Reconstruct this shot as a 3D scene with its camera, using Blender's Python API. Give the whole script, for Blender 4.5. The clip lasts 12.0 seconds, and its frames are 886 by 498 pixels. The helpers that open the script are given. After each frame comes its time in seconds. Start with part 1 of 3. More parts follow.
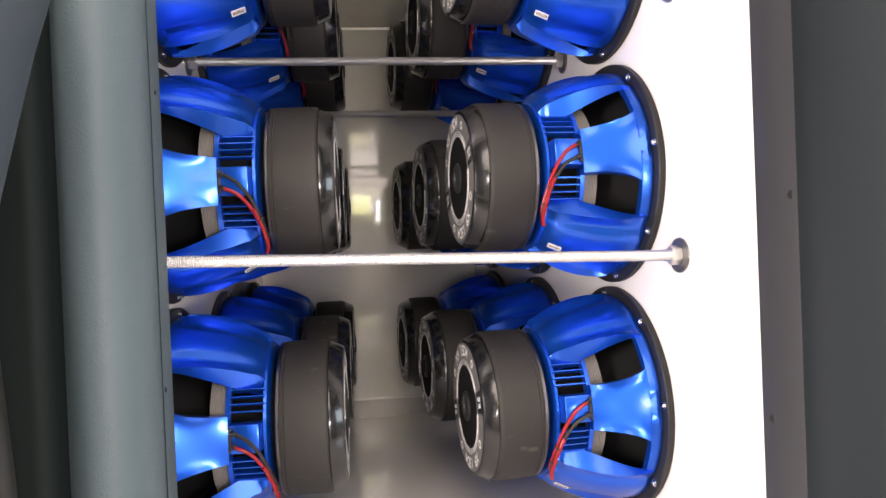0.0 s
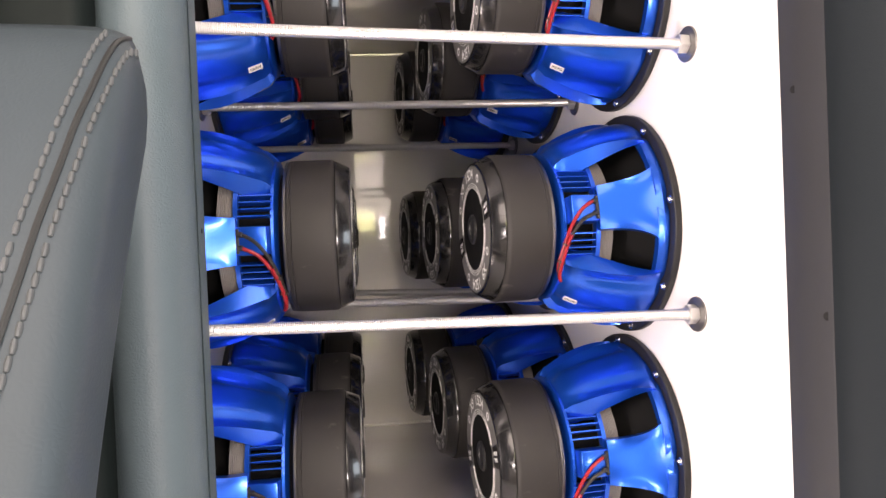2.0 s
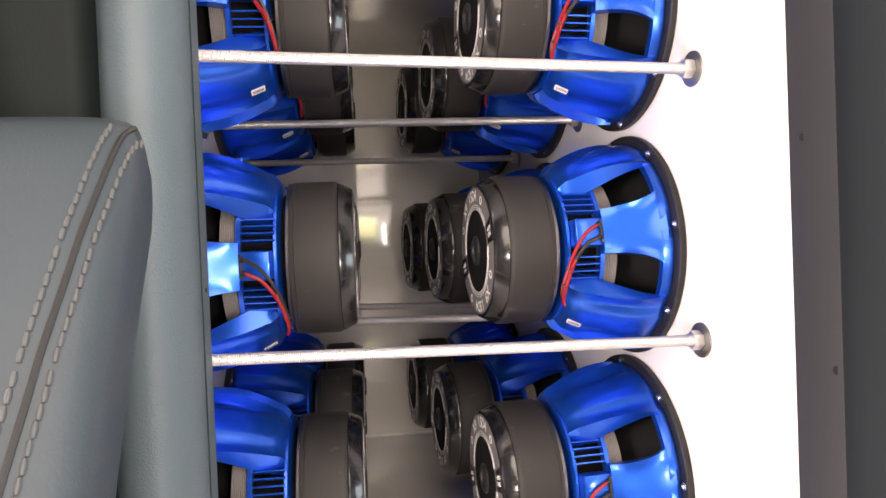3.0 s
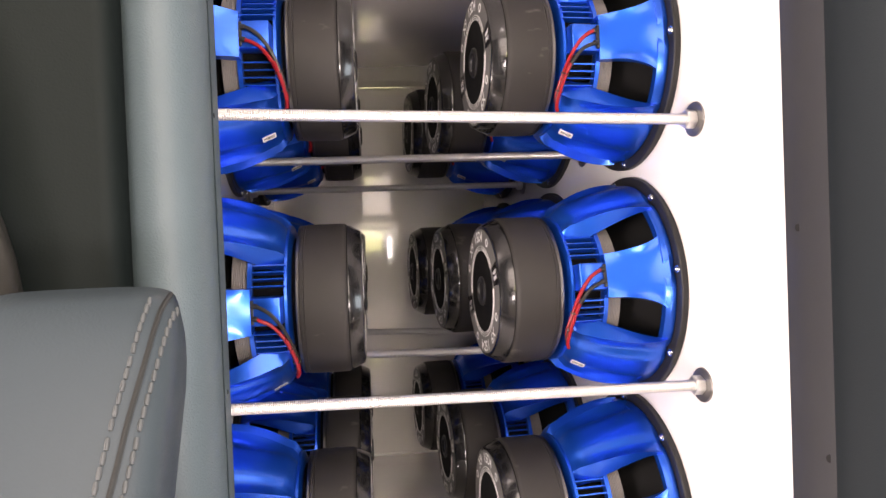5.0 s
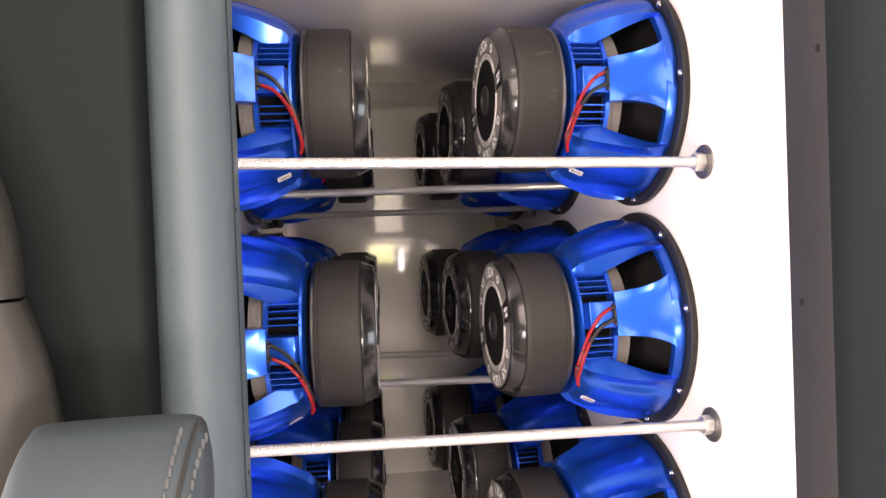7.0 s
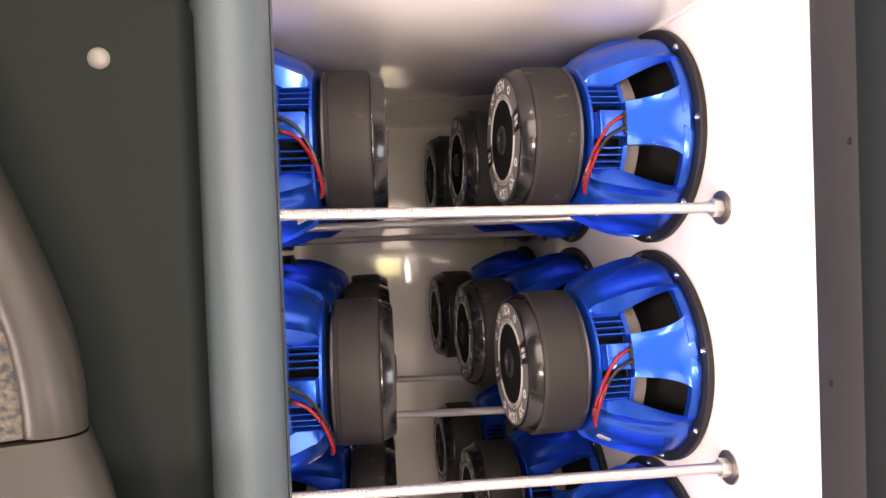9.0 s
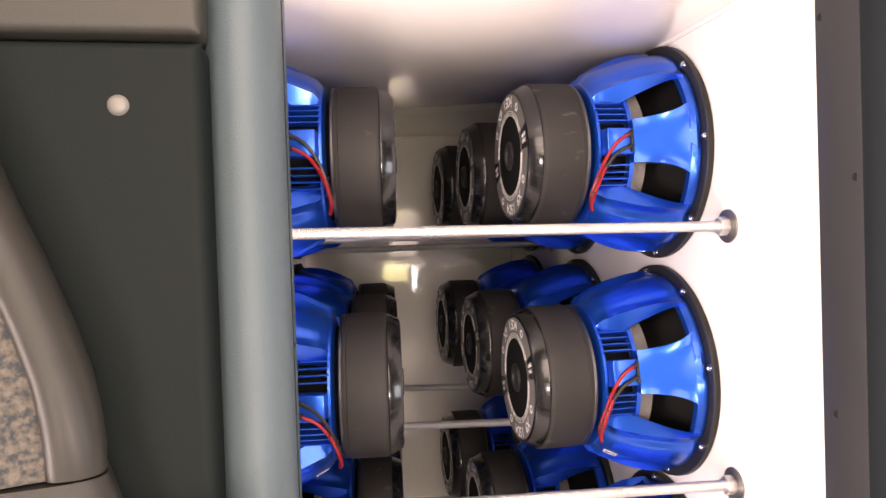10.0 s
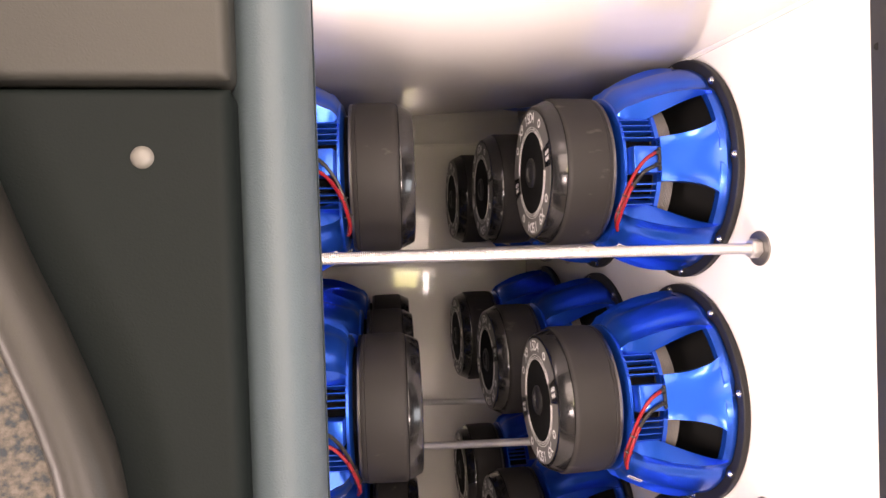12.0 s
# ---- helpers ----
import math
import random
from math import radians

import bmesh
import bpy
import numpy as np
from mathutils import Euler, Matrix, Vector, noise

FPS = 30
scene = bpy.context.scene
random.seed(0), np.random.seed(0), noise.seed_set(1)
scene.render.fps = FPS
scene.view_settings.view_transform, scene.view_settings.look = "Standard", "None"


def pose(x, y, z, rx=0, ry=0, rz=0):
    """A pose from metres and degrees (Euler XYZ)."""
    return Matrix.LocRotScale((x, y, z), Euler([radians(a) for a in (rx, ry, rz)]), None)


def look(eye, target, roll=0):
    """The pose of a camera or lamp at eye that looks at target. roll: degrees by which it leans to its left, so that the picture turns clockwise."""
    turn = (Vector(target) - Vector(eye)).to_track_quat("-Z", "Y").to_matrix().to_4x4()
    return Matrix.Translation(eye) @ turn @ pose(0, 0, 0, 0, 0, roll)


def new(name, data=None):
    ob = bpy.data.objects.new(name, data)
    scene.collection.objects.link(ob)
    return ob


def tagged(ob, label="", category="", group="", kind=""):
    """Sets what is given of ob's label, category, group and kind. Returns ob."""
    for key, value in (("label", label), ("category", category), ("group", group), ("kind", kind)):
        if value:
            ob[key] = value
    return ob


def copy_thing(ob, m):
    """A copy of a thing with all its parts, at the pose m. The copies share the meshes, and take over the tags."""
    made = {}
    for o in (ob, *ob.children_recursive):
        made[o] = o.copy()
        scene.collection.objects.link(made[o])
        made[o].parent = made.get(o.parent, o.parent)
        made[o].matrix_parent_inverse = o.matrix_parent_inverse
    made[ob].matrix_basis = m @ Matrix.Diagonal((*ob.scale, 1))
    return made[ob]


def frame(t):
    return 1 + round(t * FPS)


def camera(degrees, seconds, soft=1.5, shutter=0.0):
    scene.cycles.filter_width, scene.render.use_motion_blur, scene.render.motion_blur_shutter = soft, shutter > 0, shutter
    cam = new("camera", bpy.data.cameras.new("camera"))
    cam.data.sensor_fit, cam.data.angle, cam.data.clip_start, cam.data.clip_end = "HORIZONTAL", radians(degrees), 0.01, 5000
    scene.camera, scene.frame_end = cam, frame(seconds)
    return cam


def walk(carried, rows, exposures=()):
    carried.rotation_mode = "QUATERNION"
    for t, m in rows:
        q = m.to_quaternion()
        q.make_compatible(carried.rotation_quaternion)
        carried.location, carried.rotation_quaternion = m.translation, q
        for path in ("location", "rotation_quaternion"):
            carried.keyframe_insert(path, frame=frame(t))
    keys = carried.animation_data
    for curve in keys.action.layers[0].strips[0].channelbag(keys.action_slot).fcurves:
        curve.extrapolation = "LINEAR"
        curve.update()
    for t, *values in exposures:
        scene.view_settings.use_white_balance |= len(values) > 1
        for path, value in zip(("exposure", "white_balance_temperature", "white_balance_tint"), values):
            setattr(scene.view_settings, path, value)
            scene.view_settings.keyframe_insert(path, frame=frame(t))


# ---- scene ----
cam = camera(65.75, 12.0)
PATH = [
    (0.0, -0.1686, -1.1780, 0.5803, 89.370, 2.296, -11.410),
    (0.5, -0.1722, -1.1737, 0.5964, 89.275, 2.267, -11.439),
    (1.0, -0.1826, -1.1771, 0.6250, 89.259, 2.119, -11.578),
    (1.5, -0.1933, -1.1785, 0.6536, 89.181, 2.237, -11.716),
    (2.0, -0.1967, -1.1749, 0.6750, 89.184, 2.331, -11.645),
    (2.5, -0.1986, -1.1709, 0.6919, 89.029, 2.365, -11.591),
    (3.0, -0.1976, -1.1695, 0.7158, 89.051, 2.234, -11.550),
    (5.0, -0.2030, -1.1909, 0.7895, 88.989, 2.171, -11.181),
    (5.5, -0.2065, -1.1945, 0.8037, 88.985, 2.155, -10.999),
    (6.0, -0.2088, -1.1955, 0.8189, 89.091, 2.065, -10.711),
    (6.5, -0.2101, -1.2023, 0.8421, 89.016, 2.075, -10.351),
    (7.0, -0.2051, -1.2074, 0.8525, 89.086, 2.128, -10.261),
    (9.0, -0.2342, -1.2110, 0.9277, 88.893, 2.094, -10.253),
    (9.5, -0.2351, -1.2146, 0.9498, 88.829, 1.965, -10.020),
    (10.0, -0.2370, -1.2191, 0.9547, 88.930, 1.880, -9.719),
    (10.5, -0.2544, -1.2050, 0.9643, 88.874, 1.850, -9.981),
    (11.0, -0.2612, -1.1925, 0.9759, 88.726, 1.951, -10.057),
    (11.5, -0.2613, -1.1855, 0.9827, 88.869, 2.060, -9.702),
    (12.0, -0.2541, -1.1846, 0.9922, 88.813, 1.854, -9.174),
]
walk(cam, [(t, pose(*row)) for t, *row in PATH], [(0.0, 0.02, 7050, 20), (2.5, 0.04, 7250, 24), (6.5, 0.05, 7350, 25), (9.5, 0.03, 7700, 29), (12.0, 0.03, 7700, 29)])

# ---- world and light ----
world = bpy.data.worlds.new("world")
scene.world = world
world.use_nodes = True
wn = world.node_tree.nodes
sky = wn.new("ShaderNodeTexSky")
sky.sky_type = "NISHITA"
sky.sun_disc = False
sky.sun_elevation, sky.sun_rotation = radians(40), radians(200)
world.node_tree.links.new(sky.outputs[0], wn["Background"].inputs[0])
wn["Background"].inputs[1].default_value = 0.10


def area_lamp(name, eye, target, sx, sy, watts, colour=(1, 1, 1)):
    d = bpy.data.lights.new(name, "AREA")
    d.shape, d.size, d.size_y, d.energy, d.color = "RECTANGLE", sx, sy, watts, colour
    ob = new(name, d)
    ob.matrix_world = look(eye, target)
    return tagged(ob, "added area lamp by an opening in the unseen cabin shell", "light", kind="structure")


# area lamps just inside the unseen cabin shell, some added as plain fill
# from the left, as the bright east baffle shows; the door opening is added
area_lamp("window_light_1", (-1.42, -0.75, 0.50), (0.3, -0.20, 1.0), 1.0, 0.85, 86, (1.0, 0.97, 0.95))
# two rear panes, placed for the patch and streak mirrored in the back wall
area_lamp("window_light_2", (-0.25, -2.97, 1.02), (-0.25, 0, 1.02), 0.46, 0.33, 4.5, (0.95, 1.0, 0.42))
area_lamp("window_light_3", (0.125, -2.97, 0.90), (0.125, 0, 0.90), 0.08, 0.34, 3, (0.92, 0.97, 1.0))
# added overhead fill for the deep box; no roof hatch is known
area_lamp("fill_light_4", (0.0, -1.9, 1.60), (0.0, 0.6, 0.5), 2.0, 1.3, 45, (1.0, 0.94, 0.84))
# two added low fills for the ceiling, split so the back wall mirrors neither
area_lamp("fill_light_5", (-0.85, -2.94, 0.27), (-0.6, -0.2, 3.0), 0.50, 0.42, 28, (1.0, 0.98, 0.96))
area_lamp("fill_light_6", (0.70, -2.94, 0.27), (0.5, -0.2, 3.0), 0.80, 0.42, 56, (1.0, 0.98, 0.96))
# added cool fill from the right for the roll and armrest
area_lamp("fill_light_7", (1.42, -1.60, 0.52), (-0.3, -0.75, 0.55), 0.95, 0.60, 15, (0.70, 0.90, 1.0))


# ---- materials ----
def material(name, colour, rough=0.5, metal=0.0, coat=0.0, vary=0.12, scale=8.0, grain=120.0, bump=0.05, dist=0.001, rough_vary=0.1, sheen=0.0):
    m = bpy.data.materials.new(name)
    m.use_nodes = True
    nt = m.node_tree
    n, l = nt.nodes, nt.links
    b = n["Principled BSDF"]
    b.inputs["Metallic"].default_value = metal
    b.inputs["Coat Weight"].default_value = coat
    b.inputs["Coat Roughness"].default_value = 0.06
    b.inputs["Sheen Weight"].default_value = sheen
    tc = n.new("ShaderNodeTexCoord")
    big, fine = n.new("ShaderNodeTexNoise"), n.new("ShaderNodeTexNoise")
    for tex, sc, det in ((big, scale, 4), (fine, grain, 3)):
        tex.inputs["Scale"].default_value = sc
        tex.inputs["Detail"].default_value = det
        l.new(tc.outputs["Object"], tex.inputs["Vector"])
    mix = n.new("ShaderNodeMix")
    mix.data_type = "RGBA"
    mix.inputs["A"].default_value = (*[c * (1 - vary) for c in colour], 1)
    mix.inputs["B"].default_value = (*[min(1, c * (1 + vary)) for c in colour], 1)
    add = n.new("ShaderNodeMath")
    add.operation = "MULTIPLY_ADD"
    add.inputs[1].default_value = 0.4
    l.new(fine.outputs["Fac"], add.inputs[0])
    half = n.new("ShaderNodeMath")
    half.operation = "MULTIPLY"
    half.inputs[1].default_value = 0.6
    l.new(big.outputs["Fac"], half.inputs[0])
    l.new(half.outputs[0], add.inputs[2])
    l.new(add.outputs[0], mix.inputs["Factor"])
    l.new(mix.outputs["Result"], b.inputs["Base Color"])
    mr = n.new("ShaderNodeMapRange")
    mr.inputs["To Min"].default_value = max(0.02, rough * (1 - rough_vary))
    mr.inputs["To Max"].default_value = min(1, rough * (1 + rough_vary))
    l.new(big.outputs["Fac"], mr.inputs["Value"])
    l.new(mr.outputs[0], b.inputs["Roughness"])
    if bump:
        bp = n.new("ShaderNodeBump")
        bp.inputs["Strength"].default_value = bump
        bp.inputs["Distance"].default_value = dist
        l.new(fine.outputs["Fac"], bp.inputs["Height"])
        l.new(bp.outputs[0], b.inputs["Normal"])
    return m


def leather(name, colour, rough=0.45, relief=0.12):
    m = material(name, colour, rough, vary=0.08, scale=6, grain=90, bump=0)
    n, l = m.node_tree.nodes, m.node_tree.links
    n["Principled BSDF"].inputs["Specular IOR Level"].default_value = 0.28
    tc = n.new("ShaderNodeTexCoord")
    vo = n.new("ShaderNodeTexVoronoi")
    vo.feature = "DISTANCE_TO_EDGE"
    vo.inputs["Scale"].default_value = 420
    wob = n.new("ShaderNodeTexNoise")
    wob.inputs["Scale"].default_value = 60
    mp = n.new("ShaderNodeVectorMath")
    mp.operation = "MULTIPLY_ADD"
    mp.inputs[1].default_value = (0.012, 0.012, 0.012)
    l.new(tc.outputs["Object"], wob.inputs["Vector"])
    l.new(wob.outputs["Color"], mp.inputs[0])
    l.new(tc.outputs["Object"], mp.inputs[2])
    l.new(mp.outputs[0], vo.inputs["Vector"])
    bp = n.new("ShaderNodeBump")
    bp.inputs["Strength"].default_value = relief
    bp.inputs["Distance"].default_value = 0.0008
    l.new(vo.outputs["Distance"], bp.inputs["Height"])
    l.new(bp.outputs[0], n["Principled BSDF"].inputs["Normal"])
    return m


def woven(name):
    m = material(name, (0.22, 0.19, 0.16), 0.9, vary=0.3, scale=200, grain=600, bump=0.5, dist=0.002)
    n, l = m.node_tree.nodes, m.node_tree.links
    tc = n.new("ShaderNodeTexCoord")
    no = n.new("ShaderNodeTexNoise")
    no.inputs["Scale"].default_value = 250
    no.inputs["Detail"].default_value = 5
    l.new(tc.outputs["Object"], no.inputs["Vector"])
    cr = n.new("ShaderNodeValToRGB")
    cr.color_ramp.elements[0].position, cr.color_ramp.elements[1].position = 0.36, 0.66
    cr.color_ramp.elements[0].color = (0.026, 0.034, 0.040, 1)
    cr.color_ramp.elements[1].color = (0.120, 0.106, 0.088, 1)
    e = cr.color_ramp.elements.new(0.5)
    e.color = (0.078, 0.069, 0.058, 1)
    l.new(no.outputs["Fac"], cr.inputs[0])
    l.new(cr.outputs[0], n["Principled BSDF"].inputs["Base Color"])
    return m


WHITE = material("white_gloss_paint", (0.85, 0.822, 0.79), 0.12, coat=0.9, vary=0.03, scale=5, grain=40, bump=0.012, dist=0.0015, rough_vary=0.4)
BLUE = material("blue_basket_enamel", (0.0018, 0.112, 0.71), 0.31, metal=0.78, coat=0.6, vary=0.06, scale=20, grain=300, bump=0.02)
FLANGE = material("black_gasket_rubber", (0.012, 0.012, 0.013), 0.5, vary=0.2, scale=30, grain=400, bump=0.1)
WHITE.node_tree.nodes["Principled BSDF"].inputs["Coat Roughness"].default_value = 0.03
BLUE.node_tree.nodes["Principled BSDF"].inputs["Coat Roughness"].default_value = 0.16
BOOT = material("matt_black_rubber_boot", (0.020, 0.0178, 0.0165), 0.62, vary=0.15, scale=12, grain=500, bump=0.06)
def scuffed(m):
    """Adds a few pale scratches and dust marks to a dark rubber."""
    n, l = m.node_tree.nodes, m.node_tree.links
    b = n["Principled BSDF"]
    tc = n.new("ShaderNodeTexCoord")
    info = n.new("ShaderNodeObjectInfo")
    mp = n.new("ShaderNodeMapping")
    mp.inputs["Scale"].default_value = (9, 30, 14)
    mp.inputs["Rotation"].default_value = (0.5, 0.4, 0.8)
    off = n.new("ShaderNodeVectorMath")
    off.operation = "ADD"
    l.new(tc.outputs["Object"], off.inputs[0])
    l.new(info.outputs["Random"], off.inputs[1])
    l.new(off.outputs[0], mp.inputs["Vector"])
    no = n.new("ShaderNodeTexNoise")
    no.inputs["Scale"].default_value = 1.6
    no.inputs["Detail"].default_value = 6
    l.new(mp.outputs[0], no.inputs["Vector"])
    cr = n.new("ShaderNodeValToRGB")
    cr.color_ramp.elements[0].position, cr.color_ramp.elements[1].position = 0.66, 0.74
    l.new(no.outputs["Fac"], cr.inputs[0])
    mix = n.new("ShaderNodeMix")
    mix.data_type = "RGBA"
    old = b.inputs["Base Color"].links[0].from_socket
    l.new(old, mix.inputs["A"])
    mix.inputs["B"].default_value = (0.075, 0.068, 0.06, 1)
    l.new(cr.outputs[0], mix.inputs["Factor"])
    l.new(mix.outputs["Result"], b.inputs["Base Color"])


scuffed(BOOT)
GLOSSBLACK = material("gloss_black_plate", (0.008, 0.008, 0.009), 0.22, coat=0.5, vary=0.1, scale=30, grain=300, bump=0.0)
CONE = material("black_paper_cone", (0.006, 0.006, 0.006), 0.75, vary=0.2, scale=40, grain=300, bump=0.2)
CONE.node_tree.nodes["Principled BSDF"].inputs["Specular IOR Level"].default_value = 0.12
SPIDER = material("grey_woven_spider", (0.20, 0.185, 0.17), 0.85, vary=0.2, scale=60, grain=500, bump=0.3)
CHROME = material("bright_steel", (0.75, 0.74, 0.72), 0.18, metal=1.0, vary=0.04, scale=40, grain=300, bump=0.02)
GUNMETAL = material("dark_steel", (0.16, 0.155, 0.15), 0.34, metal=1.0, vary=0.06, scale=40, grain=300, bump=0.02)
ZINC = material("zinc_plated_steel", (0.78, 0.77, 0.75), 0.40, metal=0.9, vary=0.05, scale=30, grain=250, bump=0.0)
WASHER = material("dull_steel_washer", (0.28, 0.27, 0.26), 0.4, metal=0.9, vary=0.2, scale=40, grain=300, bump=0.05)
PRINT = material("dark_grey_print", (0.115, 0.112, 0.107), 0.50, metal=0.0, vary=0.12, scale=60, grain=400, bump=0)
INK = material("white_print", (0.88, 0.87, 0.85), 0.4, vary=0.05, scale=50, grain=300, bump=0)
RED = material("red_silicone_wire", (0.29, 0.005, 0.010), 0.35, vary=0.12, scale=60, grain=300, bump=0)
BLACKWIRE = material("black_wire", (0.018, 0.016, 0.014), 0.35, vary=0.15, scale=60, grain=300, bump=0)
PAPER = material("white_paper_sticker", (0.75, 0.74, 0.72), 0.5, vary=0.04, scale=50, grain=300, bump=0)
TRIM = leather("blue_grey_vinyl_trim", (0.078, 0.106, 0.118), 0.42, 0.4)
TRIMDARK = leather("dark_grey_vinyl_panel", (0.0072, 0.0105, 0.0100), 0.6)
TRIMDARK.node_tree.nodes["Principled BSDF"].inputs["Specular IOR Level"].default_value = 0.10
TRIMPALE = leather("pale_grey_vinyl_panel", (0.040, 0.040, 0.035), 0.45)
SEAT = leather("warm_grey_leather", (0.031, 0.0295, 0.026), 0.42)
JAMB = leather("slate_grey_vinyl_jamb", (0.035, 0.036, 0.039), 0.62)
# darker copy of JAMB: the rounded edge's shade put into its colour
JAMBSHADE = leather("shaded_slate_vinyl", (0.0125, 0.0165, 0.0195), 0.6)
JAMBSHADE.node_tree.nodes["Principled BSDF"].inputs["Specular IOR Level"].default_value = 0.10
ARMLEATHER = leather("blue_grey_leather", (0.042, 0.057, 0.067), 0.45)
SEATDARK = leather("dark_seam_leather", (0.030, 0.032, 0.032), 0.5)
THREAD = material("pale_grey_thread", (0.070, 0.078, 0.082), 0.7, vary=0.1, scale=80, grain=400, bump=0)
CLOTH = woven("speckled_seat_cloth")
PLASTIC = material("off_white_plastic", (0.15, 0.145, 0.13), 0.4, vary=0.03, scale=40, grain=200, bump=0)
DARKHOLE = material("dark_screw", (0.0035, 0.0035, 0.004), 0.9, metal=0.0, vary=0.2, scale=80, grain=300, bump=0)
LINER = material("grey_headliner_cloth", (0.30, 0.30, 0.29), 0.9, vary=0.08, scale=10, grain=400, bump=0.2)
# beige chosen to bounce light up at the box ceiling; never in view
CARPET = material("pale_bounce_carpet", (0.33, 0.29, 0.25), 0.95, vary=0.3, scale=30, grain=500, bump=0.5)


# ---- mesh helpers ----
def mesh_of(bm, name, mat, smooth=True, sharp=35):
    bmesh.ops.recalc_face_normals(bm, faces=bm.faces)
    me = bpy.data.meshes.new(name)
    if smooth:
        for fc in bm.faces:
            fc.smooth = True
        for ed in bm.edges:
            if len(ed.link_faces) == 2 and ed.calc_face_angle(0) > radians(sharp):
                ed.smooth = False
    bm.to_mesh(me)
    bm.free()
    me.materials.append(mat)
    return me


def part(name, bm, mat, parent=None, label="", at=None, smooth=True, sharp=35):
    ob = new(name, bm if isinstance(bm, bpy.types.Mesh) else mesh_of(bm, name, mat, smooth, sharp))
    if parent is not None:
        ob.parent = parent
    if at is not None:
        ob.matrix_basis = at
    if label:
        tagged(ob, label)
    return ob


def box_bm(x0, y0, z0, x1, y1, z1, bevel=0.0, seg=2):
    bm = bmesh.new()
    bmesh.ops.create_cube(bm, size=1, matrix=Matrix.LocRotScale(((x0 + x1) / 2, (y0 + y1) / 2, (z0 + z1) / 2), None, (abs(x1 - x0), abs(y1 - y0), abs(z1 - z0))))
    if bevel:
        bmesh.ops.bevel(bm, geom=bm.edges[:], offset=bevel, segments=seg, affect="EDGES", profile=0.5)
    return bm


def lathe(profile, seg=48, closed=True, a0=0.0, a1=2 * math.pi):
    """A solid turned round local z from (radius, height) pairs; closed: the profile is a loop."""
    bm = bmesh.new()
    full = a1 - a0 > 6.28
    rings = []
    for i in range(seg if full else seg + 1):
        a = a0 + (a1 - a0) * i / seg
        rings.append([bm.verts.new((r * math.cos(a), r * math.sin(a), h)) for r, h in profile])
    n = len(profile)
    for i in range(seg):
        p, q = rings[i], rings[(i + 1) % len(rings)]
        for k in range(n if closed else n - 1):
            bm.faces.new((p[k], p[(k + 1) % n], q[(k + 1) % n], q[k]))
    if not full and closed:
        bm.faces.new(rings[0][::-1])
        bm.faces.new(rings[-1])
    bmesh.ops.remove_doubles(bm, verts=bm.verts, dist=1e-6)
    return bm


def tube(points, radius, seg=8):
    """A round tube along a smoothed line of points."""
    pts = [Vector(p) for p in points]
    fine = []
    for i in range(len(pts) - 1):
        p0, p1, p2, p3 = pts[max(i - 1, 0)], pts[i], pts[i + 1], pts[min(i + 2, len(pts) - 1)]
        for k in range(5):
            t = k / 5
            fine.append(0.5 * (2 * p1 + (p2 - p0) * t + (2 * p0 - 5 * p1 + 4 * p2 - p3) * t * t + (3 * p1 - p0 - 3 * p2 + p3) * t ** 3))
    fine.append(pts[-1])
    bm = bmesh.new()
    rings, u = [], Vector((0.31, 0.2, 0.93))
    for i, p in enumerate(fine):
        d = (fine[min(i + 1, len(fine) - 1)] - fine[max(i - 1, 0)]).normalized()
        u = (u - d * u.dot(d)).normalized()
        w = d.cross(u)
        rings.append([bm.verts.new(p + radius * (math.cos(2 * math.pi * k / seg) * u + math.sin(2 * math.pi * k / seg) * w)) for k in range(seg)])
    for a, b in zip(rings, rings[1:]):
        for k in range(seg):
            bm.faces.new((a[k], a[(k + 1) % seg], b[(k + 1) % seg], b[k]))
    bm.faces.new(rings[0][::-1])
    bm.faces.new(rings[-1])
    return bm


# ---- the loudspeaker box ----
XR, YB, YF, ZF, ZC = 0.39, 1.10, -0.47, 0.065, 1.295
ROWS_Z, COLS_Y = (0.288, 0.69, 1.097), (0.0, 0.416, 0.825)
T = 0.036
# the west baffle leans inwards towards the back: a point on it, its run along the floor and its inward normal
WEST, LEAN = Vector((-0.397, 0.055, 0.0)), radians(5.05)
RUN, INWARD = Vector((math.sin(LEAN), math.cos(LEAN), 0)), Vector((math.cos(LEAN), -math.sin(LEAN), 0))
XL = -0.50


def west_x(y):
    return WEST.x + (y - WEST.y) * math.tan(LEAN)


def structure(name, bm, mat, label, category):
    return tagged(part(name, bm, mat), label, category, kind="structure")


structure("wall_east", box_bm(XR, YF, ZF, XR + T, YB, ZC, 0.0015), WHITE, "glossy white painted baffle wall with loudspeakers", "wall")
west_wall = structure("wall_west", box_bm(-T, -0.40, ZF, 0, 1.045, ZC, 0.0015), WHITE, "glossy white painted baffle wall facing the other", "wall")
west_wall.matrix_basis = Matrix.Translation(WEST) @ Matrix.Rotation(-LEAN, 4, "Z")
back_wall = structure("wall_north", box_bm(XL - T, 0, ZF - T, XR + 0.08, T, ZC + T, 0.0015), WHITE, "glossy white painted back wall of the enclosure", "wall")
back_wall.matrix_basis = Matrix.Translation((0, YB, 0)) @ Matrix.Rotation(-LEAN, 4, "Z")
structure("ceiling", box_bm(XL - T, YF, ZC, XR + T, YB + 0.04, ZC + T, 0.0015), WHITE, "glossy white painted top of the enclosure", "ceiling")
structure("floor", box_bm(XL - T, YF, ZF - T, XR + T, YB + 0.04, ZF, 0.0015), WHITE, "glossy white painted bottom of the enclosure", "floor")


def bead(name, points, r):
    structure(name, tube(points, r, 8), WHITE, "white sealant bead along the inside corner", "trim")


def back_y(x):
    return YB - x * math.tan(LEAN) - 0.002


